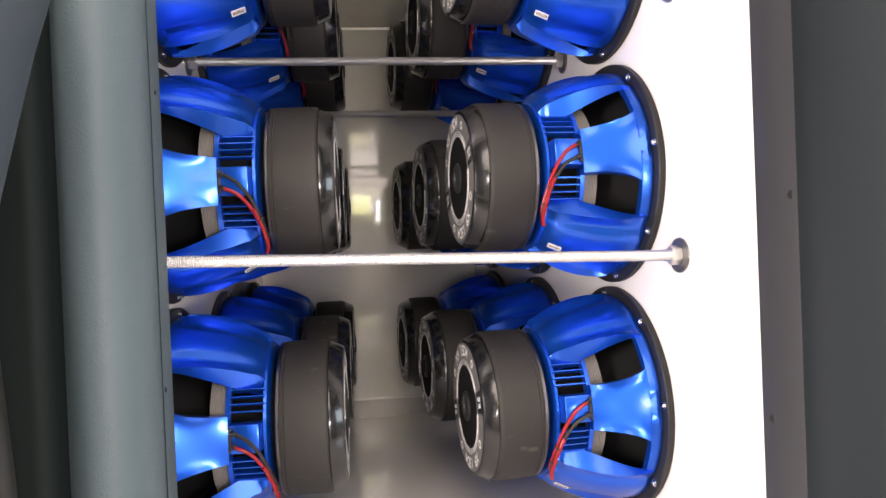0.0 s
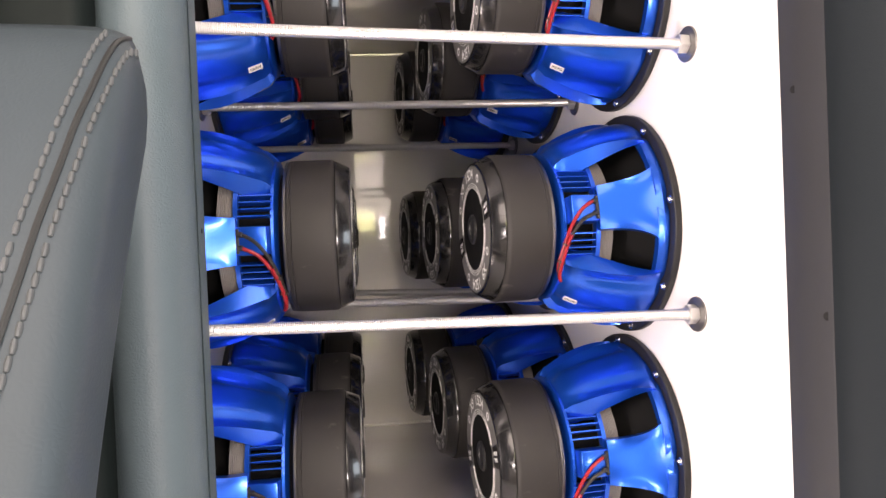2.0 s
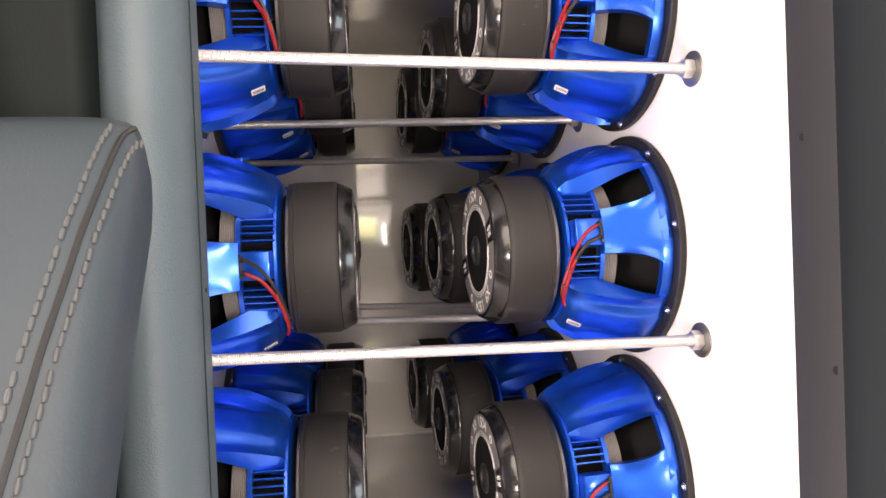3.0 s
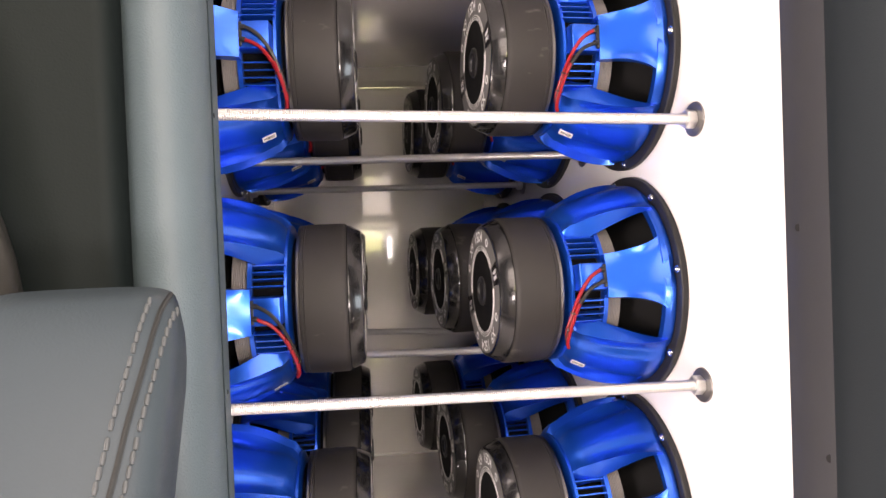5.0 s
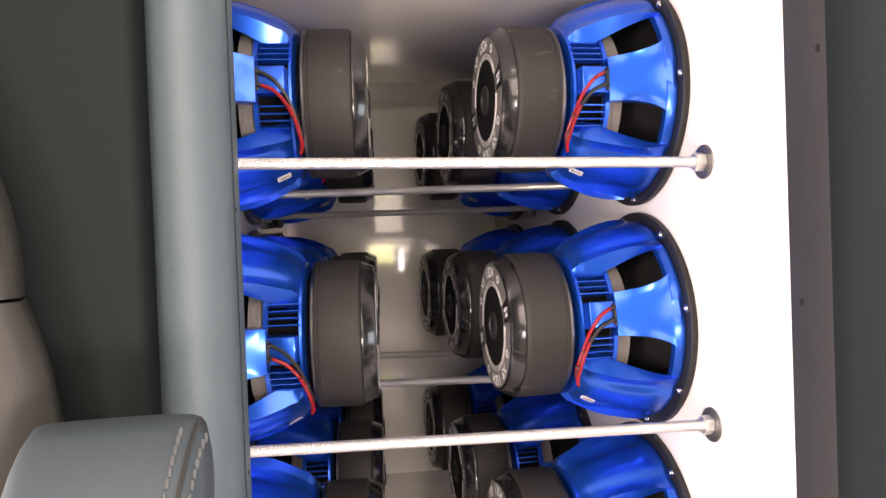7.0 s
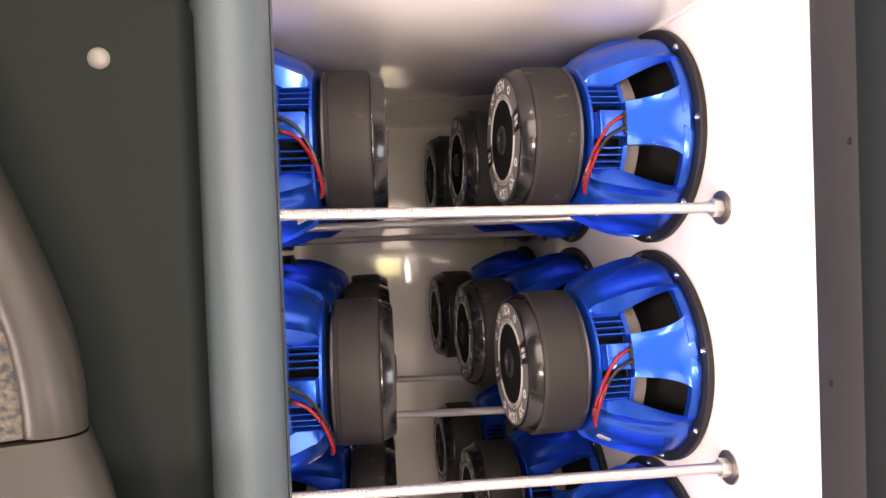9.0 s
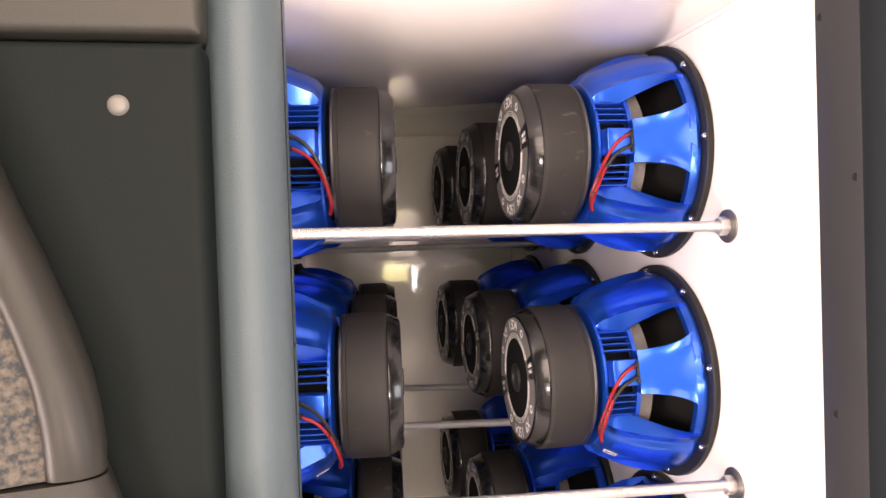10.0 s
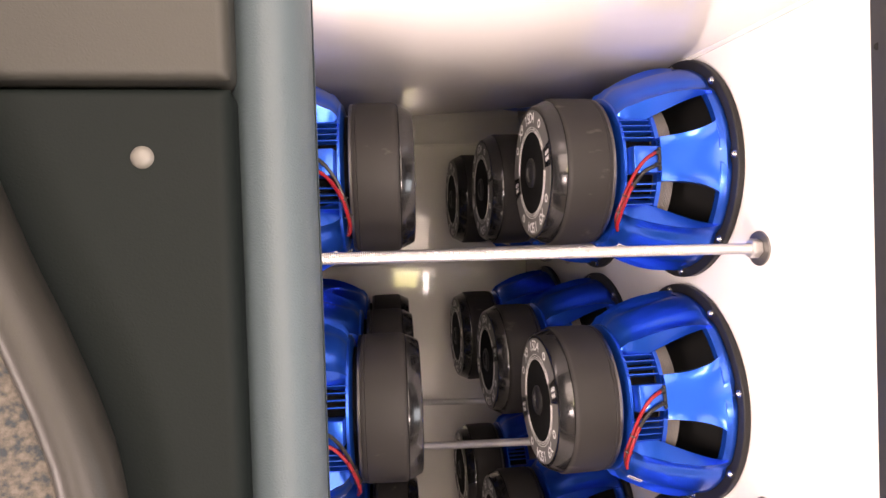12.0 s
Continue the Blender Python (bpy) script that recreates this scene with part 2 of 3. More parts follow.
for name, z in (("trim_1", ZC - 0.002), ("trim_2", ZF + 0.002)):
    bead(name, [(x, back_y(x), z) for x in (-0.32, 0.0, XR)], 0.005)
bead("trim_3", [(XR - 0.002, YF + 0.005, ZC - 0.002), (XR - 0.002, 0.4, ZC - 0.002), (XR - 0.002, YB, ZC - 0.002)], 0.005)
bead("trim_4", [(XR - 0.002, YF + 0.005, ZF + 0.002), (XR - 0.002, 0.4, ZF + 0.002), (XR - 0.002, YB, ZF + 0.002)], 0.005)

# ---- loudspeakers ----
SPOKES = 6


def arm_bm(h0, h1, nh, na, surface, half_of, depth_of, flare_of=lambda u: 0.0):
    """A basket arm along local +x: an outer skin, an inner skin and deep side walls."""
    bm = bmesh.new()
    top, low = [], []
    for i in range(nh + 1):
        u = i / nh
        h = h0 + u * (h1 - h0)
        a_row, b_row = [], []
        for k in range(na + 1):
            w = -1 + 2 * k / na
            a = half_of(u) * w
            rr = surface(u, w)
            edge = abs(w) > 0.999
            inner = rr - (depth_of(u) if edge else 0.005)
            a_row.append(bm.verts.new((rr * math.cos(a), rr * math.sin(a), h)))
            if edge:
                a += math.copysign(flare_of(u), w)
            b_row.append(bm.verts.new((inner * math.cos(a), inner * math.sin(a), h)))
        top.append(a_row)
        low.append(b_row)
    for i in range(nh):
        for k in range(na):
            bm.faces.new((top[i][k], top[i][k + 1], top[i + 1][k + 1], top[i + 1][k]))
            bm.faces.new((low[i][k], low[i + 1][k], low[i + 1][k + 1], low[i][k + 1]))
        for k in (0, na):
            bm.faces.new((top[i][k], top[i + 1][k], low[i + 1][k], low[i][k]))
    for i in (0, nh):
        for k in range(na):
            bm.faces.new((top[i][k], low[i][k], low[i][k + 1], top[i][k + 1]))
    return bm


def long_surface(u, w):
    s = math.sin(math.pi * min(1, 0.12 + u)) ** 0.8 if u < 0.88 else math.sin(math.pi * 0.12) ** 0.8
    r = 0.1815 - 0.008 * u - 0.036 * u ** 1.8 - 0.016 * max(0, (u - 0.86) / 0.14) ** 2
    valley = -0.006 * math.exp(-(((abs(w) - 0.66) / 0.17) ** 2)) * s
    lip = 0.007 * max(0, (abs(w) - 0.84) / 0.16) ** 1.5 * s
    return r + valley + lip


def short_surface(u, w):
    r = 0.1815 - 0.022 * u - 0.009 * u ** 2
    return r - 0.0065 * math.sin(math.pi * u ** 0.8) * (1 - 0.85 * w * w) + 0.004 * abs(w) ** 6 * math.sin(math.pi * u)


def long_arm_bm():
    return arm_bm(0.022, 0.171, 20, 24, long_surface, lambda u: radians(21.5 - 0.5 * u + 2.0 * (1 - u) ** 6),
                  lambda u: 0.006 + 0.024 * math.sin(math.pi / 2 * min(1, u * 1.25)),
                  lambda u: radians(8.5) * min(1.0, max(0.0, u * 1.25 - 0.05)) ** 1.2)


def short_arm_bm():
    return arm_bm(0.022, 0.117, 12, 14, short_surface, lambda u: radians(13.8 + 4.4 * (1 - u) ** 1.4 + 3.0 * (1 - u) ** 7 - 1.3 * math.sin(math.pi * u)),
                  lambda u: 0.006 + 0.016 * u, lambda u: radians(2.0) * u)


def glyph_bm(word, size):
    cu = bpy.data.curves.new("glyph", "FONT")
    cu.body, cu.size, cu.align_x, cu.align_y, cu.resolution_u = word, size, "CENTER", "CENTER", 2
    cu.offset = size * 0.022
    tmp = new("glyph", cu)
    bpy.context.view_layer.update()
    me = bpy.data.meshes.new_from_object(tmp.evaluated_get(bpy.context.evaluated_depsgraph_get()))
    bm = bmesh.new()
    bm.from_mesh(me)
    bpy.data.objects.remove(tmp)
    bpy.data.curves.remove(cu)
    bpy.data.meshes.remove(me)
    return bm


def ring_text(word, radius, centre_deg, size, h, gap):
    """The letters of a word as flat meshes round a ring, read from outside the ring."""
    out = []
    step = gap / radius
    for i, ch in enumerate(word):
        if ch == " ":
            continue
        bm = glyph_bm(ch, size)
        a = radians(centre_deg) - (i - (len(word) - 1) / 2) * step
        bm.transform(Matrix.Translation((radius * math.cos(a), radius * math.sin(a), h)) @ Matrix.Rotation(a - math.pi / 2, 4, "Z"))
        out.append(bm)
    return out


def join_bms(bms):
    bm = bmesh.new()
    for b in bms:
        me = bpy.data.meshes.new("tmp")
        b.to_mesh(me)
        b.free()
        bm.from_mesh(me)
        bpy.data.meshes.remove(me)
    return bm


def polar_box(a0, a1, r0, r1, h0, h1, n=3):
    return lathe([(r0, h0), (r1, h0), (r1, h1), (r0, h1)], n, True, a0, a1)


DRIVER_LABEL = "subwoofer with blue cast basket and black rubber-booted magnet"


def make_driver(down):
    """A 15-inch driver seen from behind. Local z runs from the baffle to the magnet, local x towards the terminals;
    down: +1 or -1, the side to which its wires hang."""
    drv = new("subwoofer")
    tagged(drv, DRIVER_LABEL, "loudspeaker", "subwoofers on the baffles")
    part("flange", lathe([(0.172, 0.0), (0.195, 0.0), (0.197, 0.002), (0.197, 0.010), (0.1955, 0.012), (0.172, 0.012)], 72), FLANGE, drv, "black rubber-faced mounting flange")
    bolt_me = None
    for k in range(8):
        a = radians(45 * k)
        at = Matrix.Translation((0.1868 * math.cos(a), 0.1868 * math.sin(a), 0.012))
        if bolt_me is None:
            bolt_me = mesh_of(lathe([(0.0, 0.0), (0.0062, 0.0), (0.0062, 0.001), (0.0045, 0.0015), (0.0045, 0.004), (0.0035, 0.0048), (0.0020, 0.0048), (0.0020, 0.003), (0.0, 0.003)], 14, False), "bolt", CHROME)
        part("bolt", bolt_me, CHROME, drv, "", at)
    rim = lathe([(0.168, 0.012), (0.1790, 0.012), (0.1812, 0.015), (0.1812, 0.025), (0.1795, 0.031), (0.168, 0.031)], 128)
    for v in rim.verts:
        r, a = math.hypot(v.co.x, v.co.y), math.atan2(v.co.y, v.co.x)
        d = ((math.degrees(a) + 22.5) % 45) - 22.5
        if r > 0.175:
            k = (r - 0.0055 * math.exp(-((d / 3.2) ** 4))) / r
            v.co.x, v.co.y = v.co.x * k, v.co.y * k
    part("basket_rim", rim, BLUE, drv, "glossy blue basket rim notched round the bolts")
    long_arm = mesh_of(long_arm_bm(), "basket_arm", BLUE, True, 50)
    part("basket_arm", mesh_of(short_arm_bm(), "basket_arm", BLUE, True, 50), BLUE, drv, "short blue basket arm carrying the terminals")
    for k in range(1, SPOKES):
        part("basket_arm", long_arm, BLUE, drv, "", Matrix.Rotation(radians(60 * k), 4, "Z"))
    # vented collar between the arms
    collar = part("collar", join_bms([
        lathe([(0.122, 0.1105), (0.1365, 0.1105), (0.1365, 0.1175), (0.122, 0.1175)], 72),
        lathe([(0.108, 0.1660), (0.1295, 0.1660), (0.1290, 0.1705), (0.1235, 0.1730), (0.1165, 0.1750), (0.108, 0.1755)], 72)]), BLUE, drv, "blue basket collar with vent slots")
    slat = mesh_of(polar_box(-0.0080, 0.0080, 0.121, 0.1335, 0.115, 0.169), "vent_slat", BLUE)
    for k in (0, 5):
        for j in range(4):
            part("vent_slat", slat, BLUE, drv, "", Matrix.Rotation(radians((16.6 if k == 0 else -31.6) + 5.0 * j), 4, "Z"))
    part("cone", lathe([(0.171, 0.004), (0.171, 0.010), (0.150, 0.018), (0.095, 0.075), (0.095, 0.100), (0.06, 0.100), (0.06, 0.07), (0.145, 0.006)], 60), CONE, drv, "matt black cone seen from behind")
    prof = []
    for i in range(9):
        h = 0.0853 + 0.0028 * i
        prof += [(0.1285, h), (0.1296, h + 0.0008), (0.1296, h + 0.0015), (0.1285, h + 0.0023)]
    part("spider", lathe([(0.095, 0.0853)] + prof + [(0.095, 0.1105)], 72), SPIDER, drv, "grey ribbed cloth spider ring")
    part("inner_can", lathe([(0.0, 0.108), (0.104, 0.108), (0.107, 0.17), (0.107, 0.185), (0.0, 0.185)], 40, False), CONE, drv, "black inner motor can")
    # motor
    part("trim_ring", lathe([(0.10, 0.1835), (0.1275, 0.1835), (0.1284, 0.1845), (0.1284, 0.1882), (0.1275, 0.1890), (0.10, 0.1890)], 72), GUNMETAL, drv, "polished steel top plate")
    part("magnet_boot", lathe([(0.05, 0.1880), (0.1265, 0.1880), (0.1285, 0.1895), (0.1292, 0.1945), (0.1285, 0.1953), (0.1285, 0.1959), (0.1296, 0.1970), (0.1298, 0.2570), (0.1292, 0.2610), (0.1272, 0.2638), (0.1258, 0.2645), (0.05, 0.2645)], 80), BOOT, drv, "matt black rubber magnet boot")
    part("back_plate", lathe([(0.05, 0.264), (0.1250, 0.264), (0.1262, 0.2660), (0.1256, 0.2690), (0.1176, 0.2855), (0.1160, 0.2880), (0.113, 0.289), (0.0, 0.289)], 80, False), GLOSSBLACK, drv, "gloss black bevelled back plate")
    part("centre_disc", lathe([(0.0, 0.2888), (0.0722, 0.2888), (0.0722, 0.2894), (0.0, 0.2894)], 64, False), CONE, drv, "matt black centre disc")
    badge = part("badge", lathe([(0.072, 0.289), (0.1105, 0.289), (0.1105, 0.2896), (0.072, 0.2896)], 80), PRINT, drv, "silver-grey printed ring with white lettering")
    for b in [lathe([(r, 0.2895), (r + 0.0008, 0.2895), (r + 0.0008, 0.2900), (r, 0.2900)], 20, True, radians(c - 76), radians(c + 76)) for r in (0.0730, 0.0765, 0.0805) for c in (100, 280)]:
        part("badge_line", b, INK, badge)
    lettering = []
    for c in (100, 280):
        lettering += ring_text("X9 15D4", 0.0965, c, 0.0255, 0.2903, 0.0142)
        for d in (-47, 47):
            a = radians(c + d)
            b = lathe([(0.0045, 0), (0.0075, 0), (0.0075, 0.0003), (0.0045, 0.0003)], 18)
            b.transform(Matrix.Translation((0.0965 * math.cos(a), 0.0965 * math.sin(a), 0.29)))
            lettering.append(b)
    for b in lettering:
        part("letter", b, INK, badge)
    for c in (10, 190):
        blk = part("badge_band", lathe([(0.080, 0.2896), (0.1115, 0.2896), (0.1115, 0.2900), (0.080, 0.2900)], 10, True, radians(c - 11), radians(c + 11)), GLOSSBLACK, badge, "black band with the power rating")
        word = []
        for j, wd in enumerate(("4000", "RMS")):
            b = glyph_bm(wd, 0.0105)
            a = radians(c)
            turn = 0 if c < 90 else math.pi
            b.transform(Matrix.Rotation(a + turn, 4, "Z") @ Matrix.Translation((0.096 * (1 if c < 90 else -1), (0.0045 if j == 0 else -0.0055), 0.2903)))
            word.append(b)
        part("rating", join_bms(word), INK, blk)
    part("centre_cap", lathe([(0.0, 0.2885), (0.026, 0.2885), (0.026, 0.2915), (0.0235, 0.2935), (0.017, 0.2935), (0.0145, 0.2900), (0.0, 0.2900)], 40, False), FLANGE, drv, "black pole vent")
    # terminal
    pad = box_bm(0.120, -0.022, 0.115, 0.1455, 0.022, 0.166, 0.0025)
    for v in pad.verts:
        if v.co.x > 0.13 and v.co.z > 0.148:
            v.co.z += 0.004 * math.cos(v.co.y * 140)
            v.co.x += 0.002
    part("terminal_pad", pad, BLUE, drv, "smooth blue terminal pad")
    term = part("terminal", box_bm(0.1315, -0.019, 0.1165, 0.1500, 0.019, 0.1215, 0.0015), FLANGE, drv, "black push terminal")
    for s in (1, -1):
        part("terminal_post", lathe([(0.0, 0.0), (0.0042, 0.0), (0.0042, 0.007), (0.003, 0.008), (0.0, 0.008)], 12, False), FLANGE, term, "", Matrix.Translation((0.1475, 0.010 * s, 0.120)) @ Matrix.Rotation(radians(20), 4, "Y"))
    for s, mat, lab, off in ((1, RED, "red speaker wire", 0.0), (-1, BLACKWIRE, "black speaker wire", 0.002)):
        y0 = 0.010 * s
        pts = [(0.148, y0, 0.123), (0.1510, y0 - 0.003 * down, 0.132), (0.1500, y0 * 0.85 - 0.013 * down, 0.148), (0.1455, y0 * 0.7 - 0.034 * down, 0.164),
               (0.1365, y0 * 0.55 - 0.062 * down, 0.1765), (0.119, y0 * 0.4 - 0.090 * down, 0.1835), (0.106, y0 * 0.35 - 0.104 * down, 0.1800)]
        part("wire", tube(pts, 0.0030), mat, drv, lab)
    part("wire", tube([(0.1480, -0.044 * down, 0.168), (0.1400, -0.069 * down, 0.1780), (0.122, -0.100 * down, 0.1840), (0.110, -0.112 * down, 0.1800)], 0.0030), RED, drv, "red speaker wire")
    for ty, tz, tx in ((-0.058, 0.1755, 0.1395), (-0.083, 0.1820, 0.1270)):
        tie = lathe([(0.0062, -0.0012), (0.0072, -0.0012), (0.0072, 0.0012), (0.0062, 0.0012)], 16)
        part("cable_tie", tie, BLACKWIRE, drv, "black cable tie", Matrix.Translation((tx, ty * down, tz)) @ Matrix.Rotation(radians(72 * down), 4, "X") @ Matrix.Rotation(radians(-20), 4, "Y"))
    a = radians(-68 * down)
    st = part("sticker", box_bm(-0.012, -0.006, 0, 0.012, 0.006, 0.0006), PAPER, drv, "small white paper sticker",
              Matrix.Rotation(a, 4, "Z") @ Matrix.Translation((0.1500, 0, 0.146)) @ Matrix.Rotation(radians(62), 4, "Y"))
    part("sticker_bar", join_bms([box_bm(-0.009 + 0.0022 * i, -0.003, 0.0006, -0.0079 + 0.0022 * i, 0.003, 0.0009) for i in range(9)]), DARKHOLE, st)
    return drv


def placed(side, y, z, turn):
    """The pose of a driver on the east (+1) or west (-1) baffle, turned about its axis by some degrees."""
    if side > 0:
        m = Matrix(((0, 0, -1, XR), (-1, 0, 0, y), (0, 1, 0, z), (0, 0, 0, 1)))
    else:
        p = WEST + RUN * y
        m = Matrix(((-RUN.x, 0, INWARD.x, p.x), (-RUN.y, 0, INWARD.y, p.y), (0, -1, 0, z), (0, 0, 0, 1)))
    return m @ Matrix.Rotation(radians(turn), 4, "Z")


TURNS = {(0, 0): 6, (1, 0): 10.4, (2, 0): 2.5}
east, west = make_driver(1), make_driver(-1)
for row, z in enumerate(ROWS_Z):
    for col, y in enumerate(COLS_Y):
        turn = TURNS.get((row, col), (7, 4, 9)[(row + col) % 3])
        first = row == 0 and col == 0
        for side, proto in ((1, east), (-1, west)):
            m = placed(side, y, z, turn if side > 0 else turn - 8)
            if first:
                proto.matrix_basis = m
            else:
                copy_thing(proto, m)


# ---- threaded tie rods ----
def rod_bm(length, radius, pitch):
    """A rod along local x with rings of thread."""
    prof = []
    n = int(length / pitch)
    for i in range(n):
        x = i * pitch
        prof += [(radius * 0.90, x), (radius, x + pitch * 0.5)]
    bm = bmesh.new()
    seg, rings = 16, []
    for r, x in prof:
        rings.append([bm.verts.new((x, r * math.cos(2 * math.pi * k / seg), r * math.sin(2 * math.pi * k / seg))) for k in range(seg)])
    for a, b in zip(rings, rings[1:]):
        for k in range(seg):
            bm.faces.new((a[k], a[(k + 1) % seg], b[(k + 1) % seg], b[k]))
    bm.faces.new(rings[0])
    bm.faces.new(rings[-1])
    return bm


def make_rod(start, end):
    """A rod between two points on the baffles, with a washer and a nut at each end."""
    rod = new("threaded_rod")
    tagged(rod, "zinc-plated threaded rod with nuts and washers tying the baffles", "rod", "tie rods between the baffles")
    d = end - start
    g = d.length
    part("shaft", rod_bm(g, 0.0085, 0.0028), ZINC, rod, "", None, True, 30)
    for e in (0, 1):
        m = Matrix.Translation((g * e, 0, 0)) @ Matrix.Rotation(radians(90 if e == 0 else -90), 4, "Y")
        lean = Matrix.Rotation(-LEAN, 4, "Z") if e == 0 else Matrix.Identity(4)
        part("washer", lathe([(0.009, 0.0), (0.0265, 0.0), (0.0270, 0.001), (0.0265, 0.003), (0.009, 0.003)], 36), WASHER, rod, "large dull steel washer", lean @ m)
        bm = bmesh.new()
        bmesh.ops.create_cone(bm, cap_ends=True, segments=6, radius1=0.0155, radius2=0.0155, depth=0.015, matrix=Matrix.Translation((0, 0, 0.0105)))
        bmesh.ops.bevel(bm, geom=bm.edges[:], offset=0.0012, segments=2, affect="EDGES")
        part("nut", bm, ZINC, rod, "hexagon nut", m @ Matrix.Rotation(radians(17 + 23 * e), 4, "Z"), True, 30)
    rod.matrix_basis = Matrix.Translation(start) @ d.to_track_quat("X", "Z").to_matrix().to_4x4()
    return rod


for y_east, z_east, y_west, z_west in ((-0.228, 0.5450, -0.228, 0.5700), (-0.228, 0.9560, -0.228, 0.9665), (0.212, 0.540, 0.245, 0.558),
                                       (0.212, 0.957, 0.245, 0.9535), (0.638, 0.525, 0.655, 0.553), (0.638, 0.927, 0.655, 0.925)):
    make_rod(Vector((west_x(y_west), y_west, z_west)), Vector((XR, y_east, z_east)))

# ---- vehicle trim in front of the box ----
def strip_bm(outline, z0, z1, nz=2):
    """An upright strip with a closed plan outline of (x, y)."""
    bm = bmesh.new()
    rings = []
    for i in range(nz + 1):
        z = z0 + (z1 - z0) * i / nz
        rings.append([bm.verts.new((x, y, z)) for x, y in outline])
    n = len(outline)
    for a, b in zip(rings, rings[1:]):
        for k in range(n):
            bm.faces.new((a[k], a[(k + 1) % n], b[(k + 1) % n], b[k]))
    bm.faces.new(rings[0][::-1])
    bm.faces.new(rings[-1])
    return bm


def arc(cx, cy, rx, ry, a0, a1, n=10):
    return [(cx + rx * math.cos(radians(a0 + (a1 - a0) * i / n)), cy + ry * math.sin(radians(a0 + (a1 - a0) * i / n))) for i in range(n + 1)]


Z0, Z1 = 0.0, 1.60
post = new("door_post_trim")
tagged(post, "padded blue-grey vinyl trim roll beside the opening", "trim", kind="structure")
roll_outline = [(-0.2665, -0.662), (-0.2622, -0.676), (-0.2622, -0.706)] + arc(-0.2895, -0.710, 0.0265, 0.040, 8, -110, 14) + [(-0.3110, -0.738), (-0.324, -0.70), (-0.324, -0.662)]
part("padded_roll", strip_bm(roll_outline, Z0, Z1, 24), TRIM, post, "", None, True, 60)


def screw_bm(r):
    return lathe([(0.0, -0.001), (r, -0.001), (r, 0.0002), (r * 0.9, 0.0003), (0.0, 0.0003)], 16, False)


for y, z in ((-0.692, 0.687), (-0.700, 0.490), (-0.702, 0.878)):
    part("screw", screw_bm(0.0016), DARKHOLE, post, "tiny dark screw", pose(-0.2620, y, z, 0, 90, 0))
panel = new("side_panel")
tagged(panel, "dark grey vinyl side panel with a rounded edge", "panel", kind="structure")


def panel_bm(zlo, zhi, xr, yf, r):
    """A padded panel with rounded right, bottom and top edges; its face is at yf."""
    bm = bmesh.new()
    sec = [(xr - r + r * math.sin(radians(a)), r - r * math.cos(radians(a))) for a in range(0, 91, 15)]
    outline = [(-0.70, 0.0)] + sec + [(xr, 0.049), (xr - 0.0125, 0.050), (xr - 0.0135, 0.085), (-0.70, 0.085)]
    rings = []
    steps = [(zlo, 1.0)] + [(zlo + 0.006 * (1 - math.cos(radians(a))), 1 - math.sin(radians(a))) for a in (30, 60, 90)]
    steps += [(zhi - 0.006 * (1 - math.cos(radians(a))), 1 - math.sin(radians(a))) for a in (90, 60, 30)] + [(zhi, 1.0)]
    for z, inset in steps:
        rings.append([bm.verts.new((x - (0.006 * inset if x > xr - 0.001 else 0), yf + max(d, 0.006 * inset if d < 0.04 else d), z)) for x, d in outline])
    n = len(outline)
    for a, b in zip(rings, rings[1:]):
        for k in range(n):
            bm.faces.new((a[k], a[(k + 1) % n], b[(k + 1) % n], b[k]))
    bm.faces.new(rings[0][::-1])
    bm.faces.new(rings[-1])
    return bm


part("lower_panel", panel_bm(Z0, 1.0830, -0.3095, -0.764, 0.011), TRIMDARK, panel, "", None, True, 50)
part("upper_panel", panel_bm(1.0870, Z1, -0.3095, -0.768, 0.008), TRIMPALE, panel, "pale grey vinyl upper panel", None, True, 50)
part("button", lathe([(0.0, 0.0), (0.0062, 0.0), (0.0066, 0.001), (0.0060, 0.0024), (0.0038, 0.0038), (0.0, 0.0044)], 28, False), PLASTIC, panel, "off-white round plastic push button", pose(-0.361, -0.7635, 1.0426, 90, 0, 0))

jamb = new("door_jamb")
tagged(jamb, "grey vinyl covered jamb strip with dark screws", "trim", kind="structure")
reveal_outline = [(0.2125, -0.6545), (0.2110, -0.6560), (0.1880, -0.7325), (0.1890, -0.7350), (0.2100, -0.7350), (0.2300, -0.6545)]
part("jamb_panel", strip_bm(reveal_outline, Z0, Z1, 24), JAMB, jamb, "", None, True, 60)
# the jamb's rounded edge, turned from the box; its shade is painted
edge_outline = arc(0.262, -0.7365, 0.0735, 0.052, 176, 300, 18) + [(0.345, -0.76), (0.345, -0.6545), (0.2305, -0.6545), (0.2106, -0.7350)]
part("jamb_roll", strip_bm(edge_outline, Z0, Z1, 24), JAMBSHADE, jamb, "rounded slate vinyl edge of the jamb, shade painted in", None, True, 60)
for y, z in ((-0.7267, 0.605), (-0.6776, 0.423), (-0.6825, 0.786), (-0.7255, 0.992), (-0.6675, 1.140)):
    part("screw", screw_bm(0.0033), DARKHOLE, jamb, "dark countersunk screw", pose(0.2108 + 0.3 * (y + 0.656), y, z, 0, -90, 16.7))

# ---- seat ----
seat = new("captain_seat")
tagged(seat, "warm grey leather captain seat with speckled cloth centre and armrest", "seat")


EDGE_Z = (0.42, 0.60, 0.758, 0.793, 0.821, 0.8335, 0.880, 0.911, 0.951, 0.9865, 1.03, 1.10)
EDGE_X = (-0.312, -0.326, -0.3473, -0.3522, -0.3590, -0.3612, -0.3685, -0.3780, -0.3930, -0.4080, -0.4235, -0.450)


def edge_x(z):
    """The backrest's outer edge at a height."""
    return float(np.interp(z, EDGE_Z, EDGE_X))


